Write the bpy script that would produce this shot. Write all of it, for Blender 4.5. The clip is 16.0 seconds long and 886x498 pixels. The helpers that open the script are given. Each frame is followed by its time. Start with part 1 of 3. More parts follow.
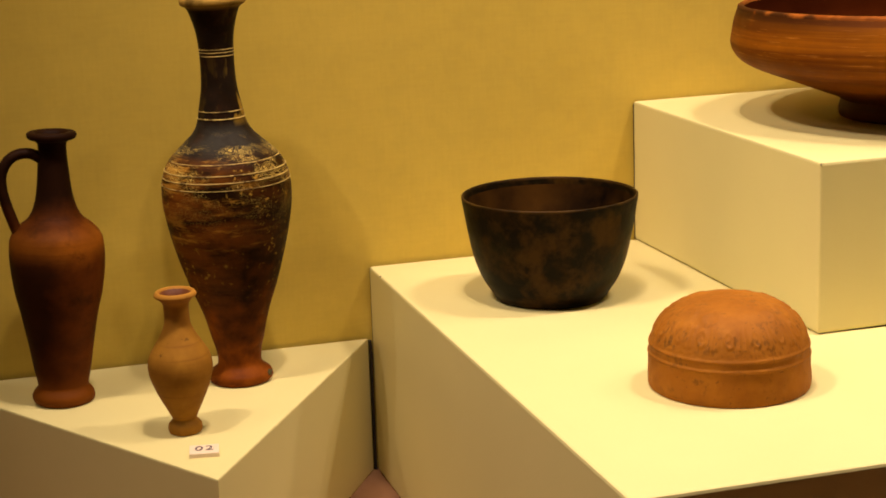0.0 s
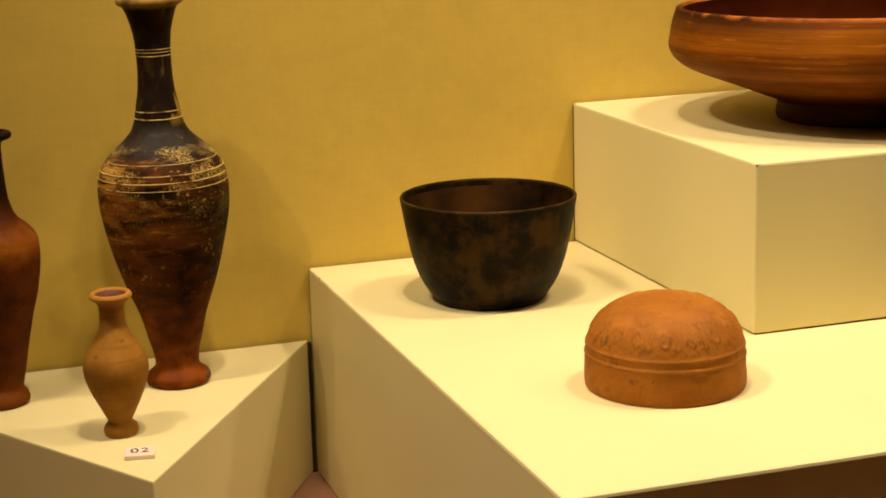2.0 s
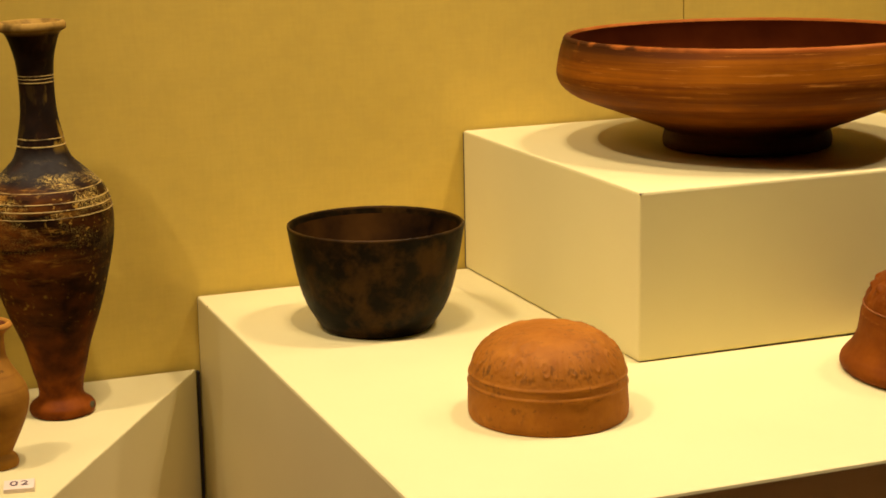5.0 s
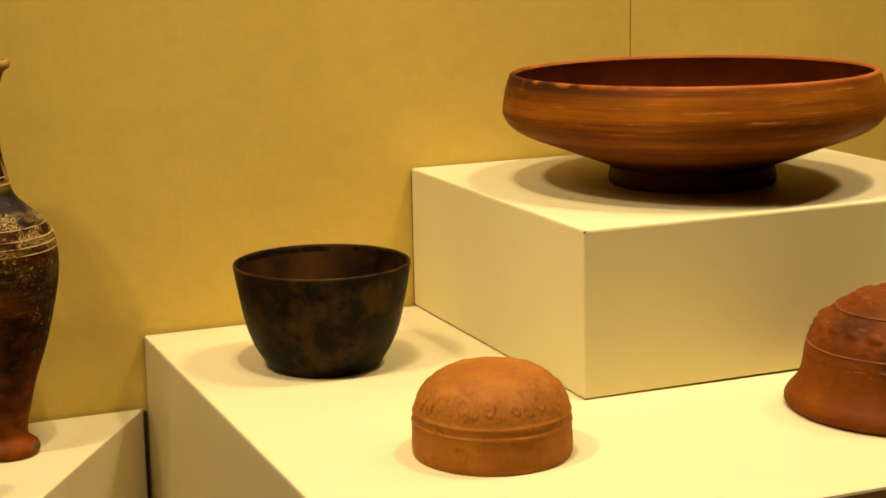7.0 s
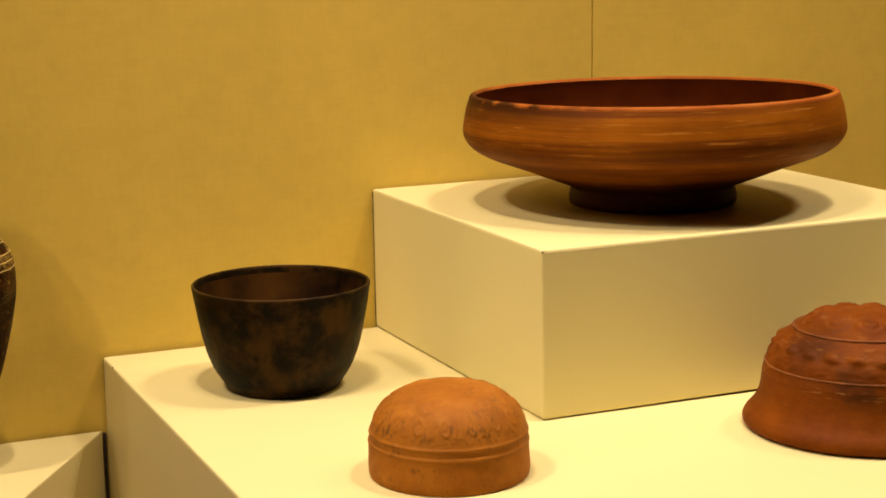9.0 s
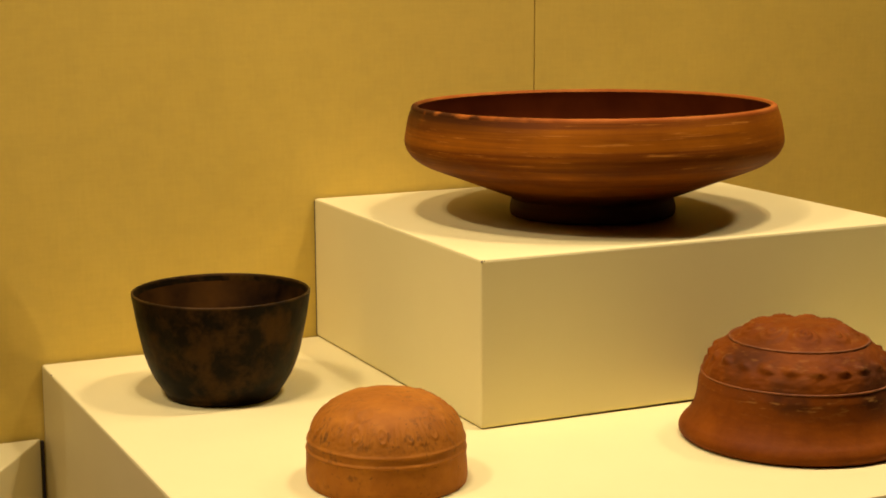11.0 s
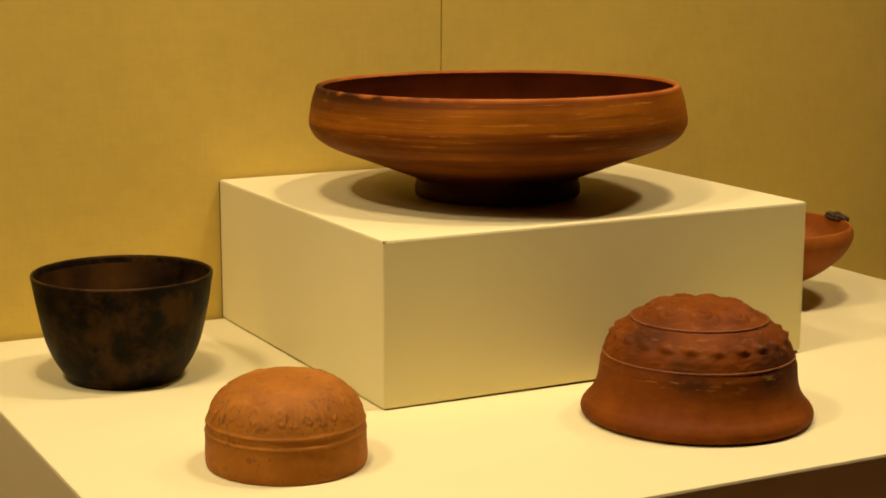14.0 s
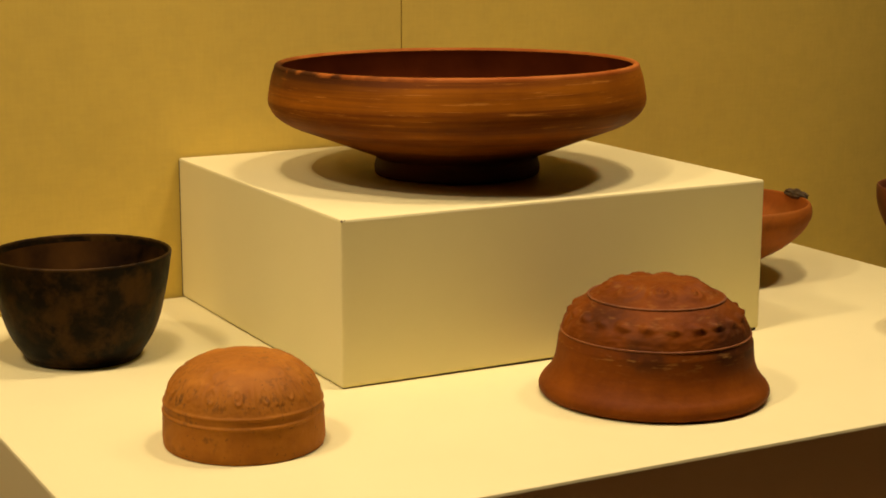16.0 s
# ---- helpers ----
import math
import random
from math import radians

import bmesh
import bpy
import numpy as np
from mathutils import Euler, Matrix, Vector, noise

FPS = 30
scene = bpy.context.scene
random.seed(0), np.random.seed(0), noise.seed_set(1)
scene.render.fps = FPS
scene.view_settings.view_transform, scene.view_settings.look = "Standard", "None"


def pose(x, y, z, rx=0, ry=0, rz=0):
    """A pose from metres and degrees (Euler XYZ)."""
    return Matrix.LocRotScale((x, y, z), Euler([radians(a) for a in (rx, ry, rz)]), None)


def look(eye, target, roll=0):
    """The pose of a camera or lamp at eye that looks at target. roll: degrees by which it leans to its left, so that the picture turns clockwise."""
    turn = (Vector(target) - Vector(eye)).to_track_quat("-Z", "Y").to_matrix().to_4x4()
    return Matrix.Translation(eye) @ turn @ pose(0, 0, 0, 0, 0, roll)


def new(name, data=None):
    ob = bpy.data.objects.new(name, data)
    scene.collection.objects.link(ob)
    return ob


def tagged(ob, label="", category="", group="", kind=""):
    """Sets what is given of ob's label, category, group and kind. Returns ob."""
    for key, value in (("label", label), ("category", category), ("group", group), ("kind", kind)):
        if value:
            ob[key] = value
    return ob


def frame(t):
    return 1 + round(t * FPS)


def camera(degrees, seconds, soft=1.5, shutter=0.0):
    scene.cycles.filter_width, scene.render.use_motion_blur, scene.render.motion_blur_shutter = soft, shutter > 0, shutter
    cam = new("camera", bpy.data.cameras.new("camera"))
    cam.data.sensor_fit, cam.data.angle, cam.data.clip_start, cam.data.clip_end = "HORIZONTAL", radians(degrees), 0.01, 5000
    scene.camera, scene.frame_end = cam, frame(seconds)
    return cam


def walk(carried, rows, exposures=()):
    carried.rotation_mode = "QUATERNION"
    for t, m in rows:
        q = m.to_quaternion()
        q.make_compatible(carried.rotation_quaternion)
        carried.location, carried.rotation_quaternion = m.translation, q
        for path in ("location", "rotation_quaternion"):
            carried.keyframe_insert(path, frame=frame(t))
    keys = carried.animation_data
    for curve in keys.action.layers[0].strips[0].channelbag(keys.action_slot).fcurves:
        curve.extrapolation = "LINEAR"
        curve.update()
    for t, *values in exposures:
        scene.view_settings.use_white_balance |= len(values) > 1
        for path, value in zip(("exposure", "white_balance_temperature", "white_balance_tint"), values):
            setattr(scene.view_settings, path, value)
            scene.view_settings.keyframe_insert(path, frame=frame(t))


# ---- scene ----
cam = camera(29.5, 16.0, soft=1.8)
EXPOSURE = -0.05
PATH = [
    (0, (0.174, 0.149, 1.374), (0.718, 2.017, 0.914), -1.9),
    (0.5, (0.183, 0.149, 1.373), (0.726, 2.017, 0.912), -1.9),
    (1, (0.181, 0.146, 1.374), (0.741, 2.011, 0.916), -1.8),
    (1.5, (0.185, 0.147, 1.372), (0.762, 2.007, 0.916), -1.6),
    (2, (0.183, 0.148, 1.37), (0.785, 1.999, 0.914), -1.5),
    (2.5, (0.192, 0.146, 1.37), (0.799, 1.997, 0.916), -1.7),
    (3, (0.193, 0.148, 1.373), (0.823, 1.991, 0.92), -1.6),
    (3.5, (0.189, 0.147, 1.372), (0.85, 1.981, 0.922), -1.3),
    (4, (0.198, 0.147, 1.372), (0.872, 1.977, 0.928), -1.2),
    (4.5, (0.202, 0.143, 1.374), (0.887, 1.969, 0.931), -1.1),
    (5, (0.204, 0.145, 1.374), (0.907, 1.967, 0.941), -0.9),
    (7.5, (0.222, 0.14, 1.378), (0.977, 1.951, 0.993), -0.9),
    (8, (0.227, 0.141, 1.376), (0.989, 1.952, 1.001), -0.8),
    (8.5, (0.228, 0.135, 1.374), (0.994, 1.945, 1.005), -0.7),
    (9, (0.23, 0.137, 1.374), (1.007, 1.943, 1.007), -0.8),
    (11.5, (0.234, 0.128, 1.371), (1.086, 1.903, 1.021), 0.1),
    (12, (0.239, 0.129, 1.372), (1.104, 1.895, 1.011), 0.1),
    (12.5, (0.245, 0.121, 1.373), (1.114, 1.885, 1.008), 0.0),
    (13, (0.245, 0.125, 1.372), (1.133, 1.878, 1.003), 0.1),
    (13.5, (0.241, 0.122, 1.369), (1.148, 1.866, 1.002), 0.5),
    (14, (0.25, 0.124, 1.369), (1.164, 1.864, 0.998), 0.3),
    (14.5, (0.258, 0.124, 1.368), (1.172, 1.863, 0.992), 0.4),
    (15, (0.257, 0.123, 1.369), (1.182, 1.855, 0.991), 0.2),
    (15.5, (0.257, 0.12, 1.369), (1.192, 1.845, 0.983), 0.3),
    (16, (0.257, 0.119, 1.373), (1.201, 1.837, 0.972), 0.4),
]
walk(cam, [(t, look(eye, target, roll)) for t, eye, target, roll in PATH], exposures=[(0, EXPOSURE), (9, EXPOSURE - 0.03), (11.5, EXPOSURE - 0.20), (16, EXPOSURE - 0.32)])

# ---- light ----
world = bpy.data.worlds.new("room_dark")
world.use_nodes = True
world.node_tree.nodes["Background"].inputs[0].default_value = (1.0, 0.8, 0.5, 1)
world.node_tree.nodes["Background"].inputs[1].default_value = 0.002
scene.world = world

# twin-beam spots in a row under the lid: place along the case, watts, where each is turned to, width of the beam
LAMP_Z, LAMP_Y = 2.40, 1.09
SPOTS = [
    (-0.75, 50.0, (0.12, 1.14, 0.90), 70),
    (-0.11, 62.0, (0.88, 1.20, 1.00), 68),
    (0.50, 64.0, (0.58, 1.24, 1.00), 78),
    (1.20, 58.0, (1.06, 1.22, 1.00), 82),
    (1.85, 46.0, (1.50, 1.28, 1.00), 84),
]
for lamp_x, watts, aim, beam in SPOTS:
    for shift, share in ((-0.04, 0.65), (0.07, 0.35)):
        data = bpy.data.lights.new("case_spot", "SPOT")
        data.energy, data.color = watts * share, (1.0, 0.79, 0.67)
        data.shadow_soft_size, data.spot_size, data.spot_blend = 0.020, radians(beam), 1.0
        new("case_spot", data).matrix_world = look((lamp_x + shift, LAMP_Y, LAMP_Z), aim)


# ---- materials ----
class Nodes:
    """A small builder of node materials."""

    def __init__(self, name, rough=0.6, spec=0.4):
        self.mat = bpy.data.materials.new(name)
        self.mat.use_nodes = True
        self.tree = self.mat.node_tree
        self.shader = self.tree.nodes["Principled BSDF"]
        self.shader.inputs["Roughness"].default_value = rough
        self.shader.inputs["Specular IOR Level"].default_value = spec
        coords = self.tree.nodes.new("ShaderNodeTexCoord")
        self.place = coords.outputs["Object"]

    def link(self, a, b):
        self.tree.links.new(a, b)

    def put(self, socket, value):
        if isinstance(value, (int, float)):
            socket.default_value = value
        elif isinstance(value, tuple):
            socket.default_value = (*value, 1.0) if len(value) == 3 and socket.type == "RGBA" else value
        else:
            self.link(value, socket)

    def stretch(self, sx, sy, sz, shift=(0, 0, 0)):
        n = self.tree.nodes.new("ShaderNodeMapping")
        n.inputs["Scale"].default_value = (sx, sy, sz)
        n.inputs["Location"].default_value = shift
        self.link(self.place, n.inputs["Vector"])
        return n.outputs[0]

    def noise(self, scale, detail=4.0, rough=0.55, at=None, distort=0.0):
        n = self.tree.nodes.new("ShaderNodeTexNoise")
        n.inputs["Scale"].default_value, n.inputs["Detail"].default_value = scale, detail
        n.inputs["Roughness"].default_value, n.inputs["Distortion"].default_value = rough, distort
        self.link(at or self.place, n.inputs["Vector"])
        return n.outputs["Fac"]

    def ramp(self, fac, *stops):
        n = self.tree.nodes.new("ShaderNodeValToRGB")
        while len(n.color_ramp.elements) < len(stops):
            n.color_ramp.elements.new(0.5)
        for e, (pos, col) in zip(n.color_ramp.elements, stops):
            e.position = pos
            e.color = (*col, 1) if isinstance(col, tuple) else (col, col, col, 1)
        self.put(n.inputs[0], fac)
        return n.outputs[0]

    def mix(self, fac, a, b, blend="MIX"):
        n = self.tree.nodes.new("ShaderNodeMix")
        n.data_type, n.blend_type = "RGBA", blend
        self.put(n.inputs[0], fac)
        self.put(n.inputs[6], a)
        self.put(n.inputs[7], b)
        return n.outputs[2]

    def maths(self, op, a, b=0.0):
        n = self.tree.nodes.new("ShaderNodeMath")
        n.operation = op
        self.put(n.inputs[0], a)
        self.put(n.inputs[1], b)
        return n.outputs[0]

    def height(self, low, high):
        """0 at the height low of the thing, 1 at the height high."""
        n = self.tree.nodes.new("ShaderNodeSeparateXYZ")
        self.link(self.place, n.inputs[0])
        m = self.tree.nodes.new("ShaderNodeMapRange")
        m.inputs[1].default_value, m.inputs[2].default_value = low, high
        self.link(n.outputs[2], m.inputs[0])
        return m.outputs[0]

    def side(self, axis, low, high):
        n = self.tree.nodes.new("ShaderNodeSeparateXYZ")
        self.link(self.place, n.inputs[0])
        m = self.tree.nodes.new("ShaderNodeMapRange")
        m.inputs[1].default_value, m.inputs[2].default_value = low, high
        self.link(n.outputs[axis], m.inputs[0])
        return m.outputs[0]

    def done(self, colour, bump=None, strength=0.3, depth=0.001, rough=None):
        self.put(self.shader.inputs["Base Color"], colour)
        if rough is not None:
            self.put(self.shader.inputs["Roughness"], rough)
        if bump is not None:
            b = self.tree.nodes.new("ShaderNodeBump")
            b.inputs["Strength"].default_value, b.inputs["Distance"].default_value = strength, depth
            self.link(bump, b.inputs["Height"])
            self.link(b.outputs[0], self.shader.inputs["Normal"])
        return self.mat


def paint_material():
    m = Nodes("plinth_paint", 0.55, 0.3)
    cloud = m.ramp(m.noise(6.0, 3), (0.3, (0.678, 0.598, 0.252)), (0.7, (0.714, 0.630, 0.270)))
    fleck = m.ramp(m.noise(420.0, 2), (0.70, 0.0), (0.78, 0.25))
    c = m.mix(fleck, cloud, (0.57, 0.47, 0.18))
    return m.done(c, m.noise(260.0, 3), 0.10, 0.0008)


def wall_material(name, a, b):
    m = Nodes(name, 0.75, 0.2)
    cloud = m.ramp(m.noise(2.2, 4, 0.6), (0.3, a), (0.72, b))
    warp = m.noise(300.0, 3, 0.6, m.stretch(1.0, 1.0, 0.12))
    weft = m.noise(300.0, 3, 0.6, m.stretch(0.12, 1.0, 1.0, (5, 2, 8)))
    weave = m.mix(0.5, warp, weft)
    c = m.mix(m.ramp(weave, (0.36, 0.0), (0.66, 0.12)), cloud, (0.34, 0.205, 0.022))
    blotch = m.ramp(m.noise(38.0, 4, 0.65), (0.42, 0.0), (0.62, 0.14))
    c = m.mix(blotch, c, (0.36, 0.27, 0.045))
    return m.done(c, weave, 0.12, 0.0005)


def plain_material(name, a, b, scale, rough=0.7, bump=0.15):
    m = Nodes(name, rough, 0.3)
    return m.done(m.ramp(m.noise(scale, 5), (0.3, a), (0.7, b)), m.noise(scale * 12, 3), bump, 0.001)


def amphora_material():
    m = Nodes("black_slip_over_red_clay", 0.5, 0.05)
    slip = m.ramp(m.noise(38.0, 6, 0.65), (0.30, (0.0051, 0.0028, 0.0008)), (0.52, (0.0145, 0.0057, 0.0012)), (0.70, (0.0510, 0.0148, 0.0018)))
    # the shoulder's greyish sheen, painted into the slip colour
    grey = m.maths("MULTIPLY", m.ramp(m.height(0.195, 0.232), (0.0, 0.0), (0.4, 1.0), (0.8, 0.9), (1.0, 0.2)), m.ramp(m.noise(32.0, 4), (0.35, 0.3), (0.6, 1.0)))
    slip = m.mix(grey, slip, (0.036, 0.031, 0.022))
    # fired redder on the one side
    turned_side = m.maths("ADD", m.side(0, 0.045, -0.045), m.maths("MULTIPLY", m.maths("SUBTRACT", m.noise(24.0, 4), 0.5), 1.2))
    red_side = m.ramp(turned_side, (0.38, 0.12), (0.72, 1.0))
    streaks = m.ramp(m.noise(24.0, 5, 0.65, m.stretch(0.6, 0.6, 2.0)), (0.40, 0.0), (0.60, 0.95))
    belly = m.ramp(m.height(0.06, 0.21), (0.0, 0.30), (0.35, 0.55), (0.70, 1.0), (0.90, 0.9), (0.97, 0.0))
    c = m.mix(m.maths("MULTIPLY", m.maths("MULTIPLY", streaks, belly), red_side), slip, (0.215, 0.066, 0.007))
    ochre = m.ramp(m.noise(52.0, 5, 0.7, m.stretch(0.45, 0.45, 2.6, (3, 5, 1))), (0.52, 0.0), (0.64, 0.95))
    c = m.mix(m.maths("MULTIPLY", m.maths("MULTIPLY", ochre, red_side), m.ramp(m.height(0.12, 0.205), (0.0, 0.0), (0.2, 0.9), (0.45, 0.5), (0.65, 1.0), (0.95, 1.0), (1.0, 0.0))), c, (0.40, 0.185, 0.022))
    # the foot and the lowest part of the body are bare red clay
    low = m.maths("ADD", m.height(0.140, 0.018), m.maths("MULTIPLY", m.maths("SUBTRACT", m.noise(30.0, 5), 0.5), 1.3))
    clay = m.ramp(m.noise(60.0, 5), (0.3, (0.105, 0.0225, 0.0016)), (0.7, (0.235, 0.0590, 0.0038)))
    c = m.mix(m.ramp(low, (0.35, 0.0), (0.95, 0.9)), c, clay)
    # pale worn specks, thick on the shoulder and thin on the rest
    speck = m.noise(980.0, 3, 0.65)
    zone = m.ramp(m.height(0.13, 0.235), (0.0, 0.0), (0.40, 0.22), (0.60, 1.0), (0.80, 0.8), (0.88, 0.0))
    cluster = m.ramp(m.noise(44.0, 4, 0.65, m.stretch(0.7, 0.7, 1.4)), (0.47, 0.0), (0.60, 1.0))
    worn = m.maths("MULTIPLY", m.maths("MULTIPLY", m.ramp(speck, (0.52, 0.0), (0.58, 1.0)), zone), cluster)
    c = m.mix(worn, c, (0.78, 0.54, 0.11))
    thin = m.maths("MULTIPLY", m.ramp(m.noise(210.0, 4, 0.6), (0.60, 0.0), (0.67, 0.85)), m.ramp(m.noise(19.0, 3), (0.44, 0.0), (0.58, 1.0)))
    thin = m.maths("MULTIPLY", thin, m.ramp(m.height(0.04, 0.21), (0.0, 0.0), (0.25, 0.7), (0.9, 1.0), (1.0, 0.0)))
    c = m.mix(thin, c, (0.42, 0.235, 0.030))
    # streak of ochre down the neck
    streak = m.maths("MULTIPLY", m.ramp(m.noise(70.0, 4, 0.6, m.stretch(1, 1, 0.35)), (0.55, 0.0), (0.62, 0.9)), m.ramp(m.height(0.225, 0.30), (0.0, 0.0), (0.15, 1.0), (0.8, 0.6), (1.0, 0.1)))
    streak = m.maths("MULTIPLY", streak, m.ramp(m.side(0, 0.0, 0.014), (0.2, 0.1), (0.7, 1.0)))
    c = m.mix(streak, c, (0.36, 0.215, 0.026))
    lip = m.maths("MULTIPLY", m.ramp(m.height(0.322, 0.330), (0.0, 0.0), (1.0, 0.95)), m.ramp(m.noise(55.0, 4), (0.36, 0.35), (0.55, 1.0)))
    c = m.mix(lip, c, (0.42, 0.25, 0.045))
    bump = m.maths("ADD", m.noise(120.0, 5), m.maths("MULTIPLY", m.noise(70.0, 2, 0.5, m.stretch(0.05, 0.05, 4.0)), 0.6))
    return m.done(c, bump, 0.28, 0.0016, m.ramp(m.noise(45.0, 4), (0.3, 0.42), (0.7, 0.66)))


def jug_material():
    m = Nodes("smoked_red_clay", 0.55, 0.05)
    body = m.ramp(m.noise(24.0, 5, 0.6), (0.30, (0.050, 0.0115, 0.0012)), (0.70, (0.145, 0.036, 0.0034)))
    dark = m.ramp(m.maths("ADD", m.height(0.145, 0.185), m.maths("MULTIPLY", m.maths("SUBTRACT", m.noise(45.0, 4), 0.5), 0.9)), (0.2, 0.0), (0.8, 0.93))
    c = m.mix(dark, body, (0.011, 0.0045, 0.0018))
    glow = m.ramp(m.maths("ADD", m.height(0.118, 0.158), m.maths("MULTIPLY", m.maths("SUBTRACT", m.noise(28.0, 4), 0.5), 0.8)), (0.15, 0.0), (0.5, 0.8), (0.9, 0.0))
    c = m.mix(glow, c, (0.32, 0.098, 0.007))
    stain = m.ramp(m.noise(34.0, 5, 0.65), (0.55, 0.0), (0.68, 0.7))
    c = m.mix(stain, c, (0.0298, 0.0099, 0.0018))
    # darker on the -x side, most from mid body to shoulder
    dark_side = m.maths("ADD", m.side(0, 0.022, -0.022), m.maths("MULTIPLY", m.maths("SUBTRACT", m.noise(26.0, 4), 0.5), 1.1))
    dark_side = m.maths("MULTIPLY", m.ramp(dark_side, (0.35, 0.0), (0.75, 0.85)), m.ramp(m.height(0.0, 0.14), (0.0, 0.0), (0.12, 0.2), (0.4, 1.0), (0.85, 1.0), (1.0, 0.35)))
    c = m.mix(dark_side, c, (0.022, 0.008, 0.003))
    c = m.mix(m.ramp(m.height(0.028, 0.008), (0.0, 0.0), (1.0, 0.75)), c, (0.16, 0.045, 0.003))
    bump = m.maths("ADD", m.noise(140.0, 4), m.noise(90.0, 2, 0.5, m.stretch(0.05, 0.05, 3.0)))
    return m.done(c, bump, 0.22, 0.0012)


def buff_material():
    m = Nodes("buff_clay", 0.7, 0.12)
    c = m.ramp(m.noise(45.0, 5, 0.6), (0.30, (0.240, 0.103, 0.0086)), (0.70, (0.350, 0.160, 0.0150)))
    rings = m.ramp(m.noise(60.0, 2, 0.5, m.stretch(0.12, 0.12, 4.0)), (0.55, 0.0), (0.70, 0.55))
    c = m.mix(rings, c, (0.1870, 0.0670, 0.0075))
    spot = m.ramp(m.noise(120.0, 3), (0.68, 0.0), (0.74, 0.8))
    c = m.mix(spot, c, (0.0850, 0.0353, 0.0060))
    pale = m.ramp(m.height(0.075, 0.118), (0.0, 0.0), (1.0, 0.55))
    c = m.mix(pale, c, (0.4675, 0.2116, 0.0300))
    return m.done(c, m.noise(160.0, 4), 0.25, 0.001)


def black_bowl_material():
    m = Nodes("mottled_black_glaze", 0.55, 0.07)
    c = m.ramp(m.noise(26.0, 5, 0.62), (0.30, (0.0022, 0.0014, 0.0004)), (0.52, (0.0060, 0.0035, 0.0006)), (0.68, (0.0300, 0.0130, 0.0015)))
    green = m.ramp(m.noise(30.0, 4, 0.6, m.stretch(1, 1, 1, (3, 1, 2))), (0.52, 0.0), (0.66, 0.75))
    c = m.mix(green, c, (0.0125, 0.0095, 0.0018))
    brown = m.ramp(m.noise(34.0, 6, 0.68, m.stretch(1, 1, 0.9, (7, 2, 5))), (0.46, 0.0), (0.64, 0.9))
    c = m.mix(brown, c, (0.0500, 0.0225, 0.0028))
    rim = m.maths("MULTIPLY", m.ramp(m.height(0.0872, 0.0892), (0.0, 0.0), (1.0, 0.7)), m.ramp(m.noise(40.0, 3), (0.42, 0.1), (0.62, 1.0)))
    c = m.mix(rim, c, (0.0723, 0.0353, 0.0066))
    scratch = m.ramp(m.noise(60.0, 3, 0.5, m.stretch(0.2, 0.2, 4.0)), (0.66, 0.0), (0.74, 0.12))
    c = m.mix(scratch, c, (0.0850, 0.0423, 0.0060))
    return m.done(c, m.noise(90.0, 4), 0.25, 0.0012, m.ramp(m.noise(30.0, 3), (0.3, 0.34), (0.7, 0.58)))


def orange_clay_material(name, a, b, smudge_shade, amount, scale=40.0):
    m = Nodes(name, 0.65, 0.12)
    c = m.ramp(m.noise(scale, 5, 0.6), (0.28, a), (0.72, b))
    dirt = m.ramp(m.noise(85.0, 4, 0.65), (0.60, 0.0), (0.72, amount * 0.75))
    c = m.mix(dirt, c, smudge_shade)
    tiny = m.ramp(m.noise(240.0, 3), (0.66, 0.0), (0.74, amount * 0.8))
    c = m.mix(tiny, c, smudge_shade)
    # upright dark marks painted in for the shade in the moulded ornament's recesses
    upright = m.noise(300.0, 3, 0.55, m.stretch(1, 1, 0.3, (2, 6, 3)))
    zone = m.ramp(m.height(0.034, 0.056), (0.0, 0.0), (0.2, 1.0), (0.75, 0.8), (1.0, 0.35))
    recess_shade = m.maths("MULTIPLY", m.ramp(upright, (0.52, 0.0), (0.60, 0.85)), m.ramp(m.noise(60.0, 3, 0.5, m.stretch(1, 1, 1, (8, 3, 6))), (0.42, 0.0), (0.58, 1.0)))
    c = m.mix(m.maths("MULTIPLY", m.maths("MULTIPLY", recess_shade, zone), amount), c, smudge_shade)
    tawny = m.ramp(m.noise(26.0, 4, 0.6, m.stretch(1, 1, 1.6, (6, 1, 4))), (0.42, 0.0), (0.64, 0.45))
    c = m.mix(tawny, c, (0.20, 0.068, 0.006))
    chalk = m.ramp(m.noise(95.0, 4, 0.6, m.stretch(1, 1, 1, (4, 9, 2))), (0.70, 0.0), (0.80, 0.4))
    c = m.mix(chalk, c, (0.5270, 0.2680, 0.0540))
    return m.done(c, m.noise(190.0, 4), 0.28, 0.001)


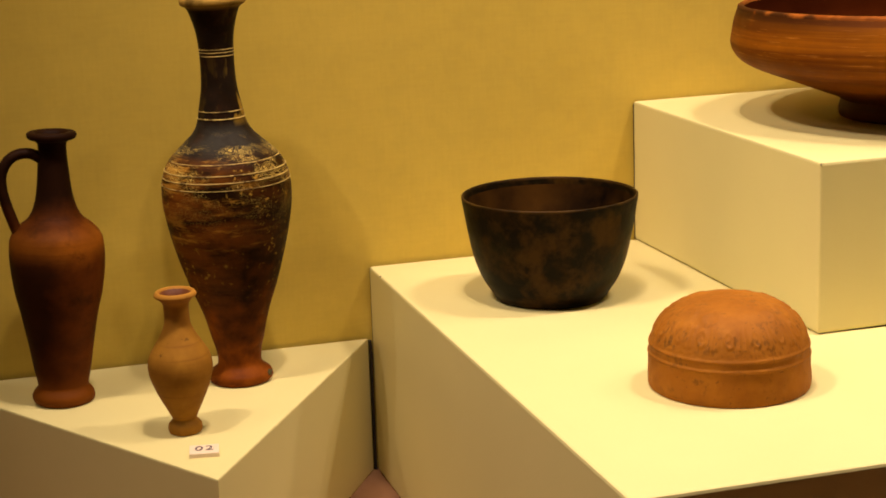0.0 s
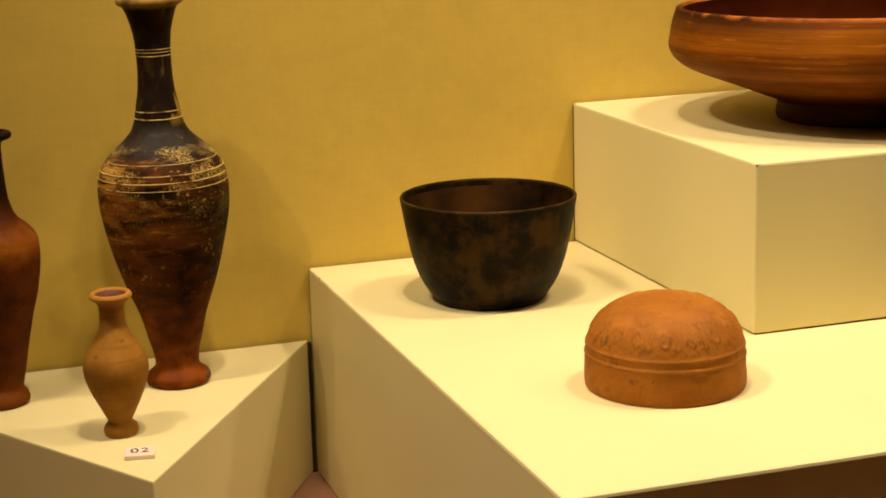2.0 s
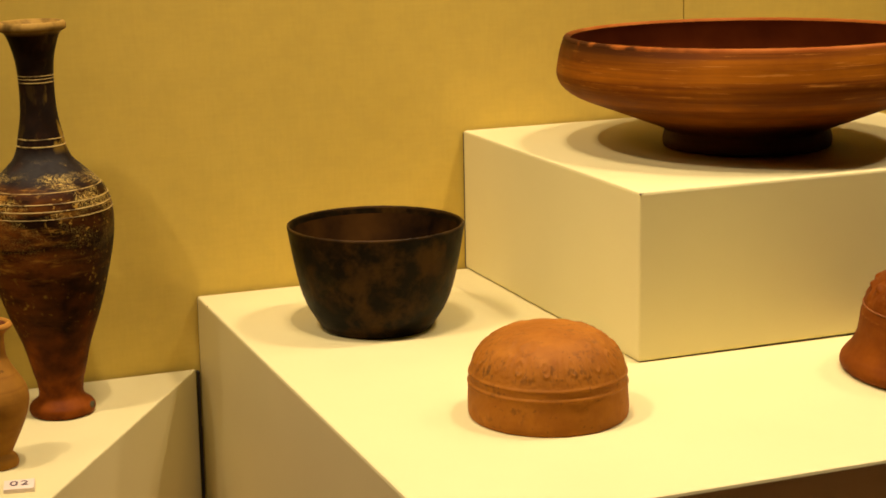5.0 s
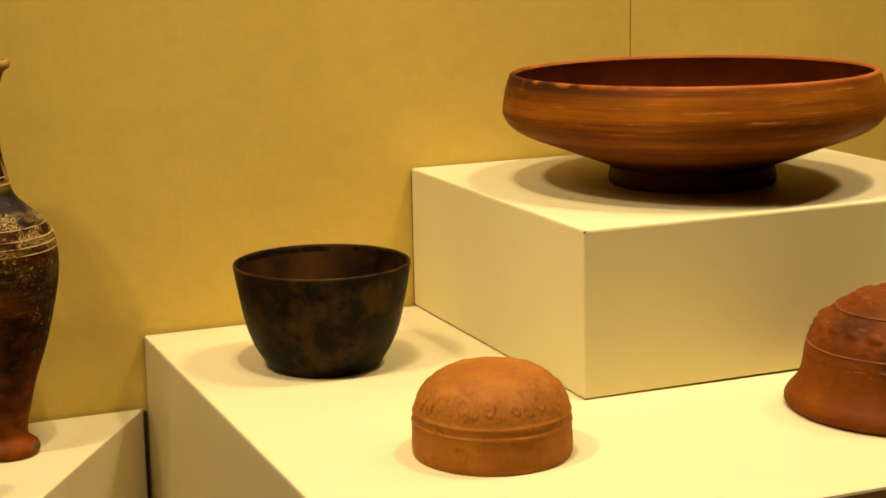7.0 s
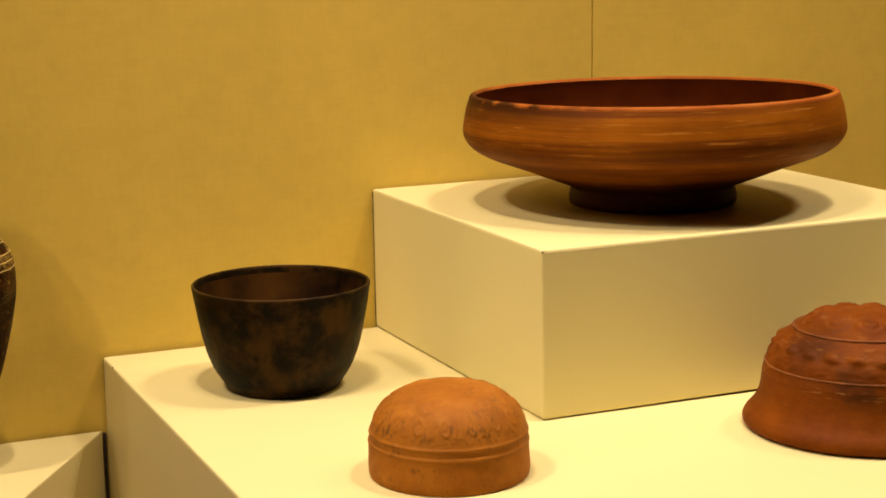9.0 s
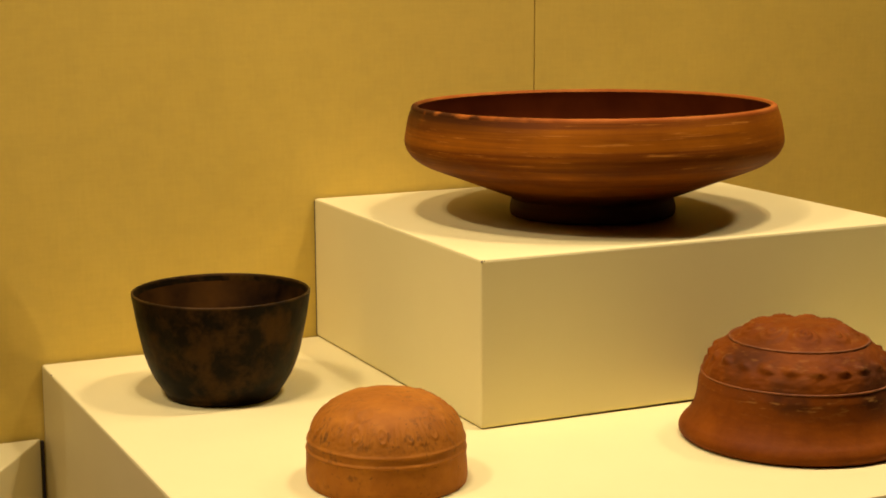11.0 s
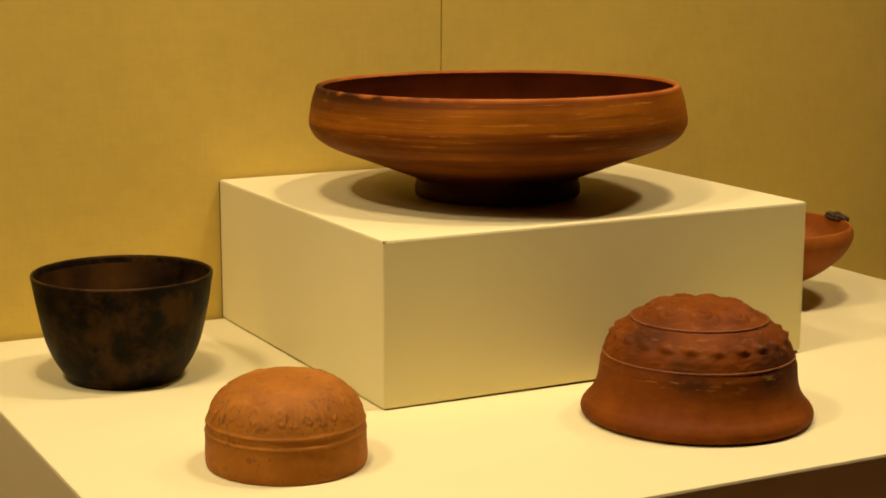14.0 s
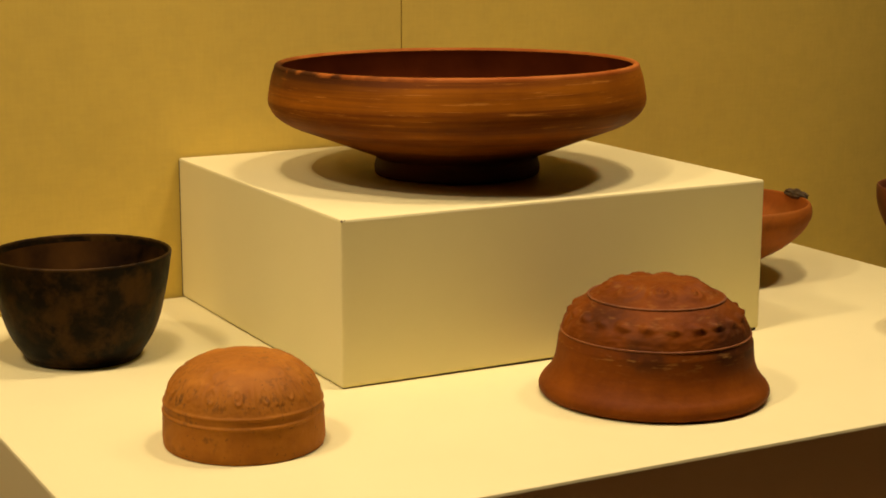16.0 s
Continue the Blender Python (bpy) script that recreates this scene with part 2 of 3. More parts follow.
def bell_material():
    m = Nodes("smoked_relief_clay", 0.6, 0.07)
    c = m.ramp(m.noise(34.0, 5, 0.6), (0.28, (0.105, 0.024, 0.0011)), (0.72, (0.205, 0.053, 0.0024)))
    cloud = m.maths("MULTIPLY", m.ramp(m.noise(17.0, 4, 0.6), (0.46, 0.0), (0.60, 0.85)), m.ramp(m.height(0.028, 0.085), (0.0, 0.1), (0.2, 1.0), (0.75, 1.0), (1.0, 0.3)))
    c = m.mix(cloud, c, (0.0510, 0.0155, 0.0036))
    wheel = m.ramp(m.noise(60.0, 2, 0.5, m.stretch(0.1, 0.1, 3.0)), (0.5, 0.0), (0.72, 0.25))
    c = m.mix(wheel, c, (0.1020, 0.0212, 0.0027))
    chalk = m.ramp(m.noise(210.0, 4, 0.6, m.stretch(0.35, 0.35, 1.6)), (0.56, 0.0), (0.70, 0.5))
    zone = m.ramp(m.height(0.025, 0.066), (0.0, 0.08), (0.26, 0.2), (0.34, 0.9), (0.46, 0.9), (0.56, 0.12), (0.8, 0.2), (1.0, 0.35))
    c = m.mix(m.maths("MULTIPLY", chalk, zone), c, (0.4250, 0.2116, 0.0450))
    return m.done(c, m.noise(170.0, 4), 0.25, 0.001)


def wide_bowl_material():
    m = Nodes("banded_orange_slip", 0.55, 0.06)
    c = m.ramp(m.noise(14.0, 4, 0.6), (0.3, (0.185, 0.052, 0.0015)), (0.7, (0.300, 0.094, 0.0028)))
    bands = m.noise(1.0, 4, 0.6, m.stretch(1.6, 1.6, 85.0))
    c = m.mix(m.ramp(bands, (0.45, 0.0), (0.60, 0.75)), c, (0.0892, 0.0198, 0.0021))
    fine = m.noise(1.0, 5, 0.65, m.stretch(8.0, 8.0, 330.0))
    c = m.mix(m.ramp(fine, (0.50, 0.0), (0.72, 0.5)), c, (0.1275, 0.0296, 0.0027))
    worn = m.ramp(m.noise(1.0, 4, 0.65, m.stretch(22.0, 22.0, 520.0)), (0.60, 0.0), (0.68, 0.7))
    c = m.mix(m.maths("MULTIPLY", worn, m.ramp(m.height(0.03, 0.09), (0.0, 0.1), (0.6, 1.0))), c, (0.4420, 0.1763, 0.0210))
    burnt = m.maths("MULTIPLY", m.ramp(m.side(0, -0.105, -0.155), (0.0, 0.0), (1.0, 1.0)), m.ramp(m.noise(13.0, 4), (0.30, 0.1), (0.45, 0.9)))
    c = m.mix(m.maths("MULTIPLY", burnt, m.ramp(m.height(0.080, 0.094), (0.0, 0.0), (1.0, 1.0))), c, (0.0382, 0.0113, 0.0018))
    # shade beneath the bowl put into the colour, darkest at the foot
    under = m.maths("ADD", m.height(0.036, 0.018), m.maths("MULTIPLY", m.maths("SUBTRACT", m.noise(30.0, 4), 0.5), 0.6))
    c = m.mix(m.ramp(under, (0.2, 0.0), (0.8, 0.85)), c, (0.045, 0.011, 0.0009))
    return m.done(c, m.maths("ADD", m.noise(150.0, 4), fine), 0.18, 0.001, m.ramp(m.noise(22.0, 3), (0.3, 0.46), (0.7, 0.64)))


def lip_material():
    m = Nodes("worn_rim_clay", 0.6, 0.3)
    c = m.ramp(m.noise(22.0, 4), (0.35, (0.2550, 0.0621, 0.0054)), (0.7, (0.3740, 0.1199, 0.0165)))
    chip = m.ramp(m.noise(48.0, 4, 0.6), (0.68, 0.0), (0.75, 0.5))
    c = m.mix(chip, c, (0.5270, 0.2398, 0.0600))
    burnt = m.maths("MULTIPLY", m.ramp(m.side(0, -0.09, -0.15), (0.0, 0.0), (1.0, 1.0)), m.ramp(m.noise(26.0, 4), (0.40, 0.0), (0.52, 0.95)))
    return m.done(m.mix(burnt, c, (0.0340, 0.0106, 0.0018)), m.noise(180.0, 3), 0.25, 0.001)


def line_material():
    m = Nodes("cream_painted_line", 0.6, 0.3)
    gone = m.ramp(m.noise(75.0, 4, 0.6), (0.50, 0.0), (0.62, 0.85))
    return m.done(m.mix(gone, (0.66, 0.47, 0.12), (0.0510, 0.0212, 0.0036)))


PAINT = paint_material()
WALL_A = wall_material("ochre_wall_panel", (0.54, 0.380, 0.053), (0.632, 0.449, 0.067))
WALL_B = wall_material("ochre_wall_panel_lighter", (0.545, 0.384, 0.053), (0.637, 0.453, 0.067))
GAP = plain_material("dark_joint", (0.02, 0.013, 0.006), (0.03, 0.02, 0.01), 40)
PINK = plain_material("rose_case_floor", (0.20, 0.095, 0.04), (0.25, 0.12, 0.05), 30)
ROOM = plain_material("dim_room_wall", (0.16, 0.13, 0.10), (0.20, 0.17, 0.13), 3)
BOARD = plain_material("room_floor_stone", (0.12, 0.10, 0.08), (0.18, 0.15, 0.12), 5, 0.5)
AMPHORA, JUG, BUFF, BLACK = amphora_material(), jug_material(), buff_material(), black_bowl_material()
DOME = orange_clay_material("orange_relief_clay", (0.285, 0.094, 0.0065), (0.405, 0.150, 0.012), (0.085, 0.040, 0.009), 0.85)
BELL, WIDE, LIP, LINE = bell_material(), wide_bowl_material(), lip_material(), line_material()
INSIDE = plain_material("dark_red_inner_slip", (0.060, 0.0105, 0.0003), (0.090, 0.017, 0.0006), 30, 0.75)
for clay in (INSIDE, LIP, BELL):
    clay.node_tree.nodes["Principled BSDF"].inputs["Specular IOR Level"].default_value = 0.06
LUGBOWL = orange_clay_material("plain_orange_slip", (0.25, 0.066, 0.005), (0.33, 0.095, 0.008), (0.12, 0.030, 0.005), 0.4)
LUG = plain_material("green_black_crust", (0.022, 0.016, 0.004), (0.110, 0.062, 0.014), 160, 0.7, 0.6)
PLASTER = plain_material("grey_green_plaster", (0.035, 0.026, 0.008), (0.10, 0.080, 0.026), 260, 0.8, 0.3)
CARD = plain_material("label_card", (0.72, 0.58, 0.40), (0.78, 0.63, 0.44), 90)
INK = plain_material("label_ink", (0.06, 0.035, 0.04), (0.09, 0.05, 0.06), 200)
SMOKY = plain_material("smoky_brown_inside", (0.003, 0.0013, 0.0003), (0.062, 0.025, 0.0028), 20, 0.6)
SMOKY.node_tree.nodes["Principled BSDF"].inputs["Specular IOR Level"].default_value = 0.06
RIB = plain_material("worn_moulded_rib", (0.095, 0.027, 0.002), (0.25, 0.078, 0.007), 70)
BROWNPOT = plain_material("brown_clay", (0.10, 0.026, 0.005), (0.17, 0.048, 0.008), 40, 0.55)


# ---- builders ----
def mesh_of(name, bm, material, smooth=False):
    bmesh.ops.recalc_face_normals(bm, faces=bm.faces)
    me = bpy.data.meshes.new(name)
    bm.to_mesh(me)
    bm.free()
    me.materials.append(material)
    for p in me.polygons:
        p.use_smooth = smooth
    return me


def part(name, bm, material, parent, label="", smooth=True):
    ob = new(name, mesh_of(name, bm, material, smooth))
    ob.parent = parent
    return tagged(ob, label)


def empty(name, m, size=1.0):
    ob = new(name)
    ob.matrix_world = m @ Matrix.Scale(size, 4)
    ob.empty_display_size = 0.02
    return ob


def slab(x0, y0, z0, x1, y1, z1, bevel=0.0, segments=2):
    bm = bmesh.new()
    bmesh.ops.create_cube(bm, size=1.0)
    for v in bm.verts:
        v.co = Vector(((x0 + x1) / 2 + v.co.x * (x1 - x0), (y0 + y1) / 2 + v.co.y * (y1 - y0), (z0 + z1) / 2 + v.co.z * (z1 - z0)))
    if bevel:
        bmesh.ops.bevel(bm, geom=list(bm.edges), offset=bevel, segments=segments, profile=0.6, affect="EDGES")
    return bm


def prism(corners, z0, z1, bevel):
    bm = bmesh.new()
    low = [bm.verts.new((x, y, z0)) for x, y in corners]
    top = [bm.verts.new((x, y, z1)) for x, y in corners]
    bm.faces.new(low[::-1])
    bm.faces.new(top)
    n = len(corners)
    for i in range(n):
        bm.faces.new((low[i], low[(i + 1) % n], top[(i + 1) % n], top[i]))
    bmesh.ops.bevel(bm, geom=list(bm.edges), offset=bevel, segments=2, profile=0.6, affect="EDGES")
    return bm


def curve_through(points, steps):
    """A smooth line through the profile's points (radius, height)."""
    out = []
    p = [Vector(points[0])] + [Vector(q) for q in points] + [Vector(points[-1])]
    for i in range(1, len(p) - 2):
        for k in range(steps):
            t = k / steps
            a, b, c, d = p[i - 1], p[i], p[i + 1], p[i + 2]
            out.append(0.5 * (2 * b + (c - a) * t + (2 * a - 5 * b + 4 * c - d) * t * t + (3 * b - a - 3 * c + d) * t ** 3))
    return out + [p[-2]]


def lathe(points, steps=5, around=96, relief=None, wobble=0.0, seed=0, closed=False):
    """Turns a profile round z. relief(angle, height, radius) pushes the wall outwards; wobble: the potter's unevenness."""
    line = curve_through(points, steps) if steps > 1 else [Vector(q) for q in points]
    bm = bmesh.new()
    rings = []
    for i, (r, z) in enumerate(line):
        r = max(r, 0.0)
        before, after = line[max(i - 1, 0)], line[min(i + 1, len(line) - 1)]
        out = Vector((after[1] - before[1], before[0] - after[0]))
        out = out.normalized() if out.length > 1e-9 else Vector((1, 0))
        if r < 1e-5:
            rings.append([bm.verts.new((0, 0, z))])
            continue
        ring = []
        for k in range(around):
            a = 2 * math.pi * k / around
            push = 0.0
            if wobble:
                push += wobble * r * noise.noise((math.cos(a) * 1.3 + seed, math.sin(a) * 1.3, z * 22))
            raised = relief(a, z, r) if relief else 0.0
            wide, high = r + push + out.x * raised, z + out.y * raised
            ring.append(bm.verts.new((wide * math.cos(a), wide * math.sin(a), high)))
        rings.append(ring)
    pairs = list(zip(rings, rings[1:])) + ([(rings[-1], rings[0])] if closed else [])
    for a, b in pairs:
        for k in range(around):
            j = (k + 1) % around
            if len(a) == 1 and len(b) == 1:
                continue
            if len(a) == 1:
                bm.faces.new((a[0], b[k], b[j]))
            elif len(b) == 1:
                bm.faces.new((a[k], b[0], a[j]))
            else:
                bm.faces.new((a[k], b[k], b[j], a[j]))
    return bm


def turned(thing, material, points, cuts, steps=5, around=96, wobble=0.0, seed=0):
    """Turns one profile as several parts of a thing. cuts: (name, index of the profile's last point, label)."""
    line = curve_through(points, steps)
    first = 0
    for name, last, label in cuts:
        stop = min(last * steps, len(line) - 1)
        part(name, lathe(line[first:stop + 1], 1, around, wobble=wobble, seed=seed), material, thing, label)
        first = stop


def tube(points, radii, around=16):
    """A bent rod through points, with a radius at each (wide, deep)."""
    bm = bmesh.new()
    rings = []
    for i, p in enumerate(points):
        p = Vector(p)
        d = (Vector(points[min(i + 1, len(points) - 1)]) - Vector(points[max(i - 1, 0)])).normalized()
        side = Vector((0, 1, 0))
        up = d.cross(side).normalized()
        rings.append([bm.verts.new(p + side * radii[i][0] * math.cos(2 * math.pi * k / around) + up * radii[i][1] * math.sin(2 * math.pi * k / around)) for k in range(around)])
    for a, b in zip(rings, rings[1:]):
        for k in range(around):
            bm.faces.new((a[k], b[k], b[(k + 1) % around], a[(k + 1) % around]))
    bm.faces.new(rings[0][::-1])
    bm.faces.new(rings[-1])
    return bm


# ---- the case and the room round it ----
WALL_Y, MID_Z, LOW_Z, BLOCK_Z, CASE_Z = 1.633, 1.000, 0.931, 1.1355, 0.800
SEAM_X = 1.0395


def structure(name, bm, material, label, smooth=False):
    return tagged(new(name, mesh_of(name, bm, material, smooth)), label, name.split("_")[0], kind="structure")


wall_back = structure("wall_back", slab(-0.75, WALL_Y + 0.014, 0.0, 2.45, WALL_Y + 0.10, 2.50), GAP, "back wall of the display case behind the ochre panels")
part("panel", slab(-0.75, WALL_Y, CASE_Z, SEAM_X - 0.0005, WALL_Y + 0.013, 2.50, 0.0006), WALL_A, wall_back, "ochre fabric-like wall panel", smooth=False)
part("panel", slab(SEAM_X + 0.0005, WALL_Y, CASE_Z, 2.45, WALL_Y + 0.013, 2.50, 0.0006), WALL_B, wall_back, "ochre fabric-like wall panel", smooth=False)
structure("wall_left", slab(-0.80, 0.70, 0.0, -0.751, 1.74, 2.50), WALL_A, "ochre side wall of the display case")
structure("wall_right", slab(2.451, 0.70, 0.0, 2.50, 1.74, 2.50), WALL_A, "ochre side wall of the display case")
structure("ceiling", slab(-0.80, 0.70, 2.501, 2.50, 1.74, 2.55), ROOM, "dark lid of the display case")
structure("floor_case", slab(-0.75, 0.72, CASE_Z - 0.05, 2.45, WALL_Y - 0.001, CASE_Z), PINK, "rose-coloured floor of the display case")
structure("wall_front", slab(-0.80, 0.66, 0.0, 2.50, 0.699, CASE_Z - 0.02), ROOM, "dark base below the display case")
structure("floor_room", slab(-3.0, -4.0, -0.1, 4.6, 2.0, -0.002), BOARD, "dark stone floor of the room")
structure("wall_room_back", slab(-3.0, -4.1, 0.0, 4.6, -4.001, 3.0), ROOM, "dim wall of the room")
structure("wall_room_left", slab(-3.1, -4.1, 0.0, -3.001, 2.0, 3.0), ROOM, "dim wall of the room")
structure("wall_room_right", slab(4.601, -4.1, 0.0, 4.7, 2.0, 3.0), ROOM, "dim wall of the room")
structure("ceiling_room", slab(-3.1, -4.1, 3.001, 4.7, 2.0, 3.1), ROOM, "dim ceiling of the room")
structure("wall_room_front", slab(-3.0, 1.80, 0.0, 4.6, 1.9, 3.0), ROOM, "dim wall of the room behind the case")

# ---- plinths ----
MX0, MX1, MY0, MY1 = 0.533, 1.507, 1.008, WALL_Y - 0.0035


def panelled(name, bm, material):
    """A painted box: its top board and its side boards as parts."""
    base = empty(name, Matrix())
    bmesh.ops.recalc_face_normals(bm, faces=bm.faces)
    bm.normal_update()
    flat = [f.normal.copy() for f in bm.faces if f.calc_area() > 0.004 and abs(f.normal.z) < 0.25]
    boards = {}
    for f in bm.faces:
        n = f.normal
        key = "top" if n.z > 0.25 else "underside" if n.z < -0.25 else max(range(len(flat)), key=lambda k: flat[k].dot(n))
        boards.setdefault(key, []).append([tuple(v.co) for v in f.verts])
    bm.free()
    for key, faces in boards.items():
        out, seen = bmesh.new(), {}
        for f in faces:
            out.faces.new([seen.setdefault(co, None) or seen.update({co: out.verts.new(co)}) or seen[co] for co in f])
        ob = part(key if isinstance(key, str) else "side", out, material, base, smooth=False)
        ob.data.flip_normals() if ob.data.polygons[0].normal.z < -0.9 and key == "top" else None
    return base


plinth = tagged(panelled("display_plinth", slab(MX0, MY0, CASE_Z, MX1, MY1, MID_Z, 0.0024), PAINT), "wide cream-painted rectangular plinth on the case floor against the wall", "plinth", "plinths of the display")
BX0, BX1, BY0 = 0.800, 1.213, 1.269
block = tagged(panelled("display_block", slab(BX0, BY0, MID_Z + 0.0008, BX1, WALL_Y - 0.0035, BLOCK_Z, 0.0022), PAINT), "square cream-painted block standing on the wide plinth", "plinth", "plinths of the display")
# dark fillers added for the shade under the block and behind both boxes
part("gap_shade", slab(BX0 + 0.002, BY0 + 0.002, MID_Z - 0.003, BX1 - 0.002, WALL_Y - 0.006, MID_Z + 0.0018), GAP, block, "dark slab standing in for the shade under the block", smooth=False)
part("gap_shade", slab(BX0 + 0.001, WALL_Y - 0.0034, MID_Z + 0.001, BX1 - 0.001, WALL_Y - 0.0003, BLOCK_Z - 0.003), GAP, block, "dark strip standing in for the shade in the gap to the wall", smooth=False)
part("gap_shade", slab(MX0 + 0.001, WALL_Y - 0.0034, CASE_Z, MX1 - 0.001, WALL_Y - 0.0003, MID_Z - 0.003), GAP, plinth, "dark strip standing in for the shade in the gap to the wall", smooth=False)
# its far end stands two millimetres proud of the plinth
block.matrix_world = pose(BX0, 0, MID_Z, 0, -0.25, 0) @ Matrix.Translation((-BX0, 0, -MID_Z))


def triangle_plinth(cx, label):
    h = 0.318
    back = WALL_Y - 0.004
    bm = prism([(cx - 0.196, back), (cx, WALL_Y - 0.002 - h), (cx + 0.1935, back)], CASE_Z, LOW_Z, 0.0016)
    base = panelled("triangular_plinth", bm, PAINT)
    # dark strips added for the shade behind the plinth and at its corners
    part("gap_shade", slab(cx - 0.190, back + 0.0002, CASE_Z, cx + 0.190, WALL_Y - 0.0003, LOW_Z - 0.002), GAP, base, "dark strip standing in for the shade in the gap to the wall", smooth=False)
    for side in (-1, 1):
        part("gap_shade", slab(cx + side * 0.1954 - 0.0012, back - 0.0016, CASE_Z, cx + side * 0.1954 + 0.0012, WALL_Y - 0.0003, LOW_Z - 0.003), GAP, base, "dark strip standing in for the shade beside its corner", smooth=False)
    return tagged(base, label, "plinth", "plinths of the display")


triangle_plinth(0.3355, "low cream-painted triangular plinth with its point to the front")
triangle_plinth(1.706, "low cream-painted triangular plinth beside the wide plinth")

# ---- vessels on the triangular plinth ----
AMPHORA_LINE = [(0.0, 0.0), (0.022, 0.0), (0.0265, 0.0015), (0.0279, 0.005), (0.0262, 0.0095), (0.0205, 0.0142), (0.0187, 0.0190), (0.0198, 0.029), (0.0222, 0.0380), (0.0283, 0.0621), (0.0375, 0.0873), (0.0451, 0.1122), (0.0512, 0.137), (0.0545, 0.158), (0.0543, 0.1763), (0.0504, 0.1909), (0.0441, 0.2006), (0.034, 0.2103), (0.0248, 0.2195), (0.0205, 0.2286), (0.0186, 0.238), (0.0150, 0.2583), (0.0143, 0.2821), (0.0156, 0.3009), (0.0190, 0.3150), (0.0225, 0.3235), (0.0268, 0.3262), (0.0277, 0.3295), (0.0264, 0.3325), (0.0235, 0.3325), (0.0195, 0.327), (0.0160, 0.315), (0.0125, 0.296), (0.0110, 0.27), (0.0105, 0.25), (0.0, 0.249)]
am = empty("amphora_jar", pose(0.3945, 1.5485, LOW_Z, 0.0, -0.8, 0))
tagged(am, "tall dark slender jar with cream lines and worn pale specks", "jar", "clay vessels on show")
turned(am, AMPHORA, AMPHORA_LINE, [("foot", 6, "bare red clay foot"), ("body", 19, ""), ("neck", 25, ""), ("lip", 29, "worn ochre lip"), ("inside", 99, "")], 5, 112, 0.012, 3)
for z, w in ((0.2893, 0.0005), (0.2868, 0.0005), (0.2838, 0.0006), (0.2380, 0.0007), (0.2320, 0.0009), (0.1985, 0.0005), (0.1900, 0.0007), (0.1842, 0.0007), (0.1782, 0.0005)):
    zs = [q for q in curve_through(AMPHORA_LINE[:27], 10)]
    i = min(range(len(zs)), key=lambda n: abs(zs[n][1] - z))
    r, slope = zs[i][0], (zs[i + 1][0] - zs[i - 1][0]) / max(1e-6, zs[i + 1][1] - zs[i - 1][1])
    bm = lathe([(r - 0.0012 - slope * w / 2, z - w / 2), (r + 0.0003 - slope * w / 2, z - w / 2), (r + 0.0003 + slope * w / 2, z + w / 2), (r - 0.0012 + slope * w / 2, z + w / 2)], 1, 112, wobble=0.012, seed=3, closed=True)
    part("painted_line", bm, LINE, am, "worn cream painted line")
bm = bmesh.new()
bmesh.ops.create_icosphere(bm, subdivisions=3, radius=1.0)
for v in bm.verts:
    k = 1 + 0.35 * noise.noise(v.co * 2.1)
    v.co = Vector((v.co.x * 0.0016 * k, v.co.y * 0.0048 * k, v.co.z * 0.0036 * k))
mend = part("mend", bm, PLASTER, am, "grey-green patch on the foot")
mend.matrix_basis = pose(0.0268 * math.cos(radians(-32)), 0.0268 * math.sin(radians(-32)), 0.0068, 0, 0, -32)

JUG_LINE = [(0.0, 0.0), (0.0205, 0.0), (0.0245, 0.0015), (0.0260, 0.0050), (0.0248, 0.0092), (0.0213, 0.0142), (0.0214, 0.0185), (0.0239, 0.0310), (0.0276, 0.0544), (0.0322, 0.079), (0.0357, 0.0936), (0.0384, 0.1131), (0.0391, 0.1300), (0.0372, 0.1430), (0.0305, 0.1518), (0.0220, 0.1590), (0.0173, 0.1684), (0.0145, 0.1803), (0.0126, 0.1992), (0.0115, 0.2171), (0.0130, 0.2222), (0.0185, 0.2245), (0.0202, 0.2270), (0.0192, 0.2297), (0.0150, 0.2303), (0.0110, 0.2270), (0.0090, 0.2180), (0.0085, 0.20), (0.0, 0.199)]
jug = empty("handled_jug", pose(0.2425, 1.548, LOW_Z, 0.0, 2.1, 0))
tagged(jug, "slim red-brown clay jug with a smoked neck and loop handle", "jug", "clay vessels on show")
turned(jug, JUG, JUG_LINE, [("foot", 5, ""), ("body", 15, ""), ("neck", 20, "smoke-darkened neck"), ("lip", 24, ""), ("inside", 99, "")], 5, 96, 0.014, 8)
HANDLE = [(-0.010, 0, 0.2085), (-0.017, 0, 0.2125), (-0.027, 0, 0.2125), (-0.036, 0, 0.2070), (-0.0415, 0, 0.196), (-0.0415, 0, 0.183), (-0.0385, 0, 0.170), (-0.0350, 0, 0.159), (-0.0320, 0, 0.150), (-0.0285, 0, 0.143)]
hp = [v for v in curve_through([(p[0], p[2]) for p in HANDLE], 5)]
part("handle", tube([(v[0], 0.0, v[1]) for v in hp], [(0.0058, 0.0045)] * len(hp)), JUG, jug)

UNG_LINE = [(0.0, 0.0), (0.0105, 0.0), (0.0128, 0.0012), (0.0135, 0.0040), (0.0127, 0.0078), (0.0096, 0.0118), (0.0112, 0.0160), (0.0139, 0.0217), (0.0205, 0.0357), (0.0246, 0.0480), (0.0254, 0.0570), (0.0236, 0.0650), (0.0188, 0.0735), (0.0142, 0.0809), (0.0105, 0.0895), (0.0097, 0.0980), (0.0101, 0.1060), (0.0128, 0.1100), (0.0163, 0.1128), (0.0161, 0.1150), (0.0142, 0.1166), (0.0118, 0.1150), (0.0082, 0.1090), (0.0064, 0.0980), (0.0062, 0.0720), (0.0, 0.068)]
ung = empty("small_flask", pose(0.3286, 1.429, LOW_Z, 0.0, -1.2, 60))
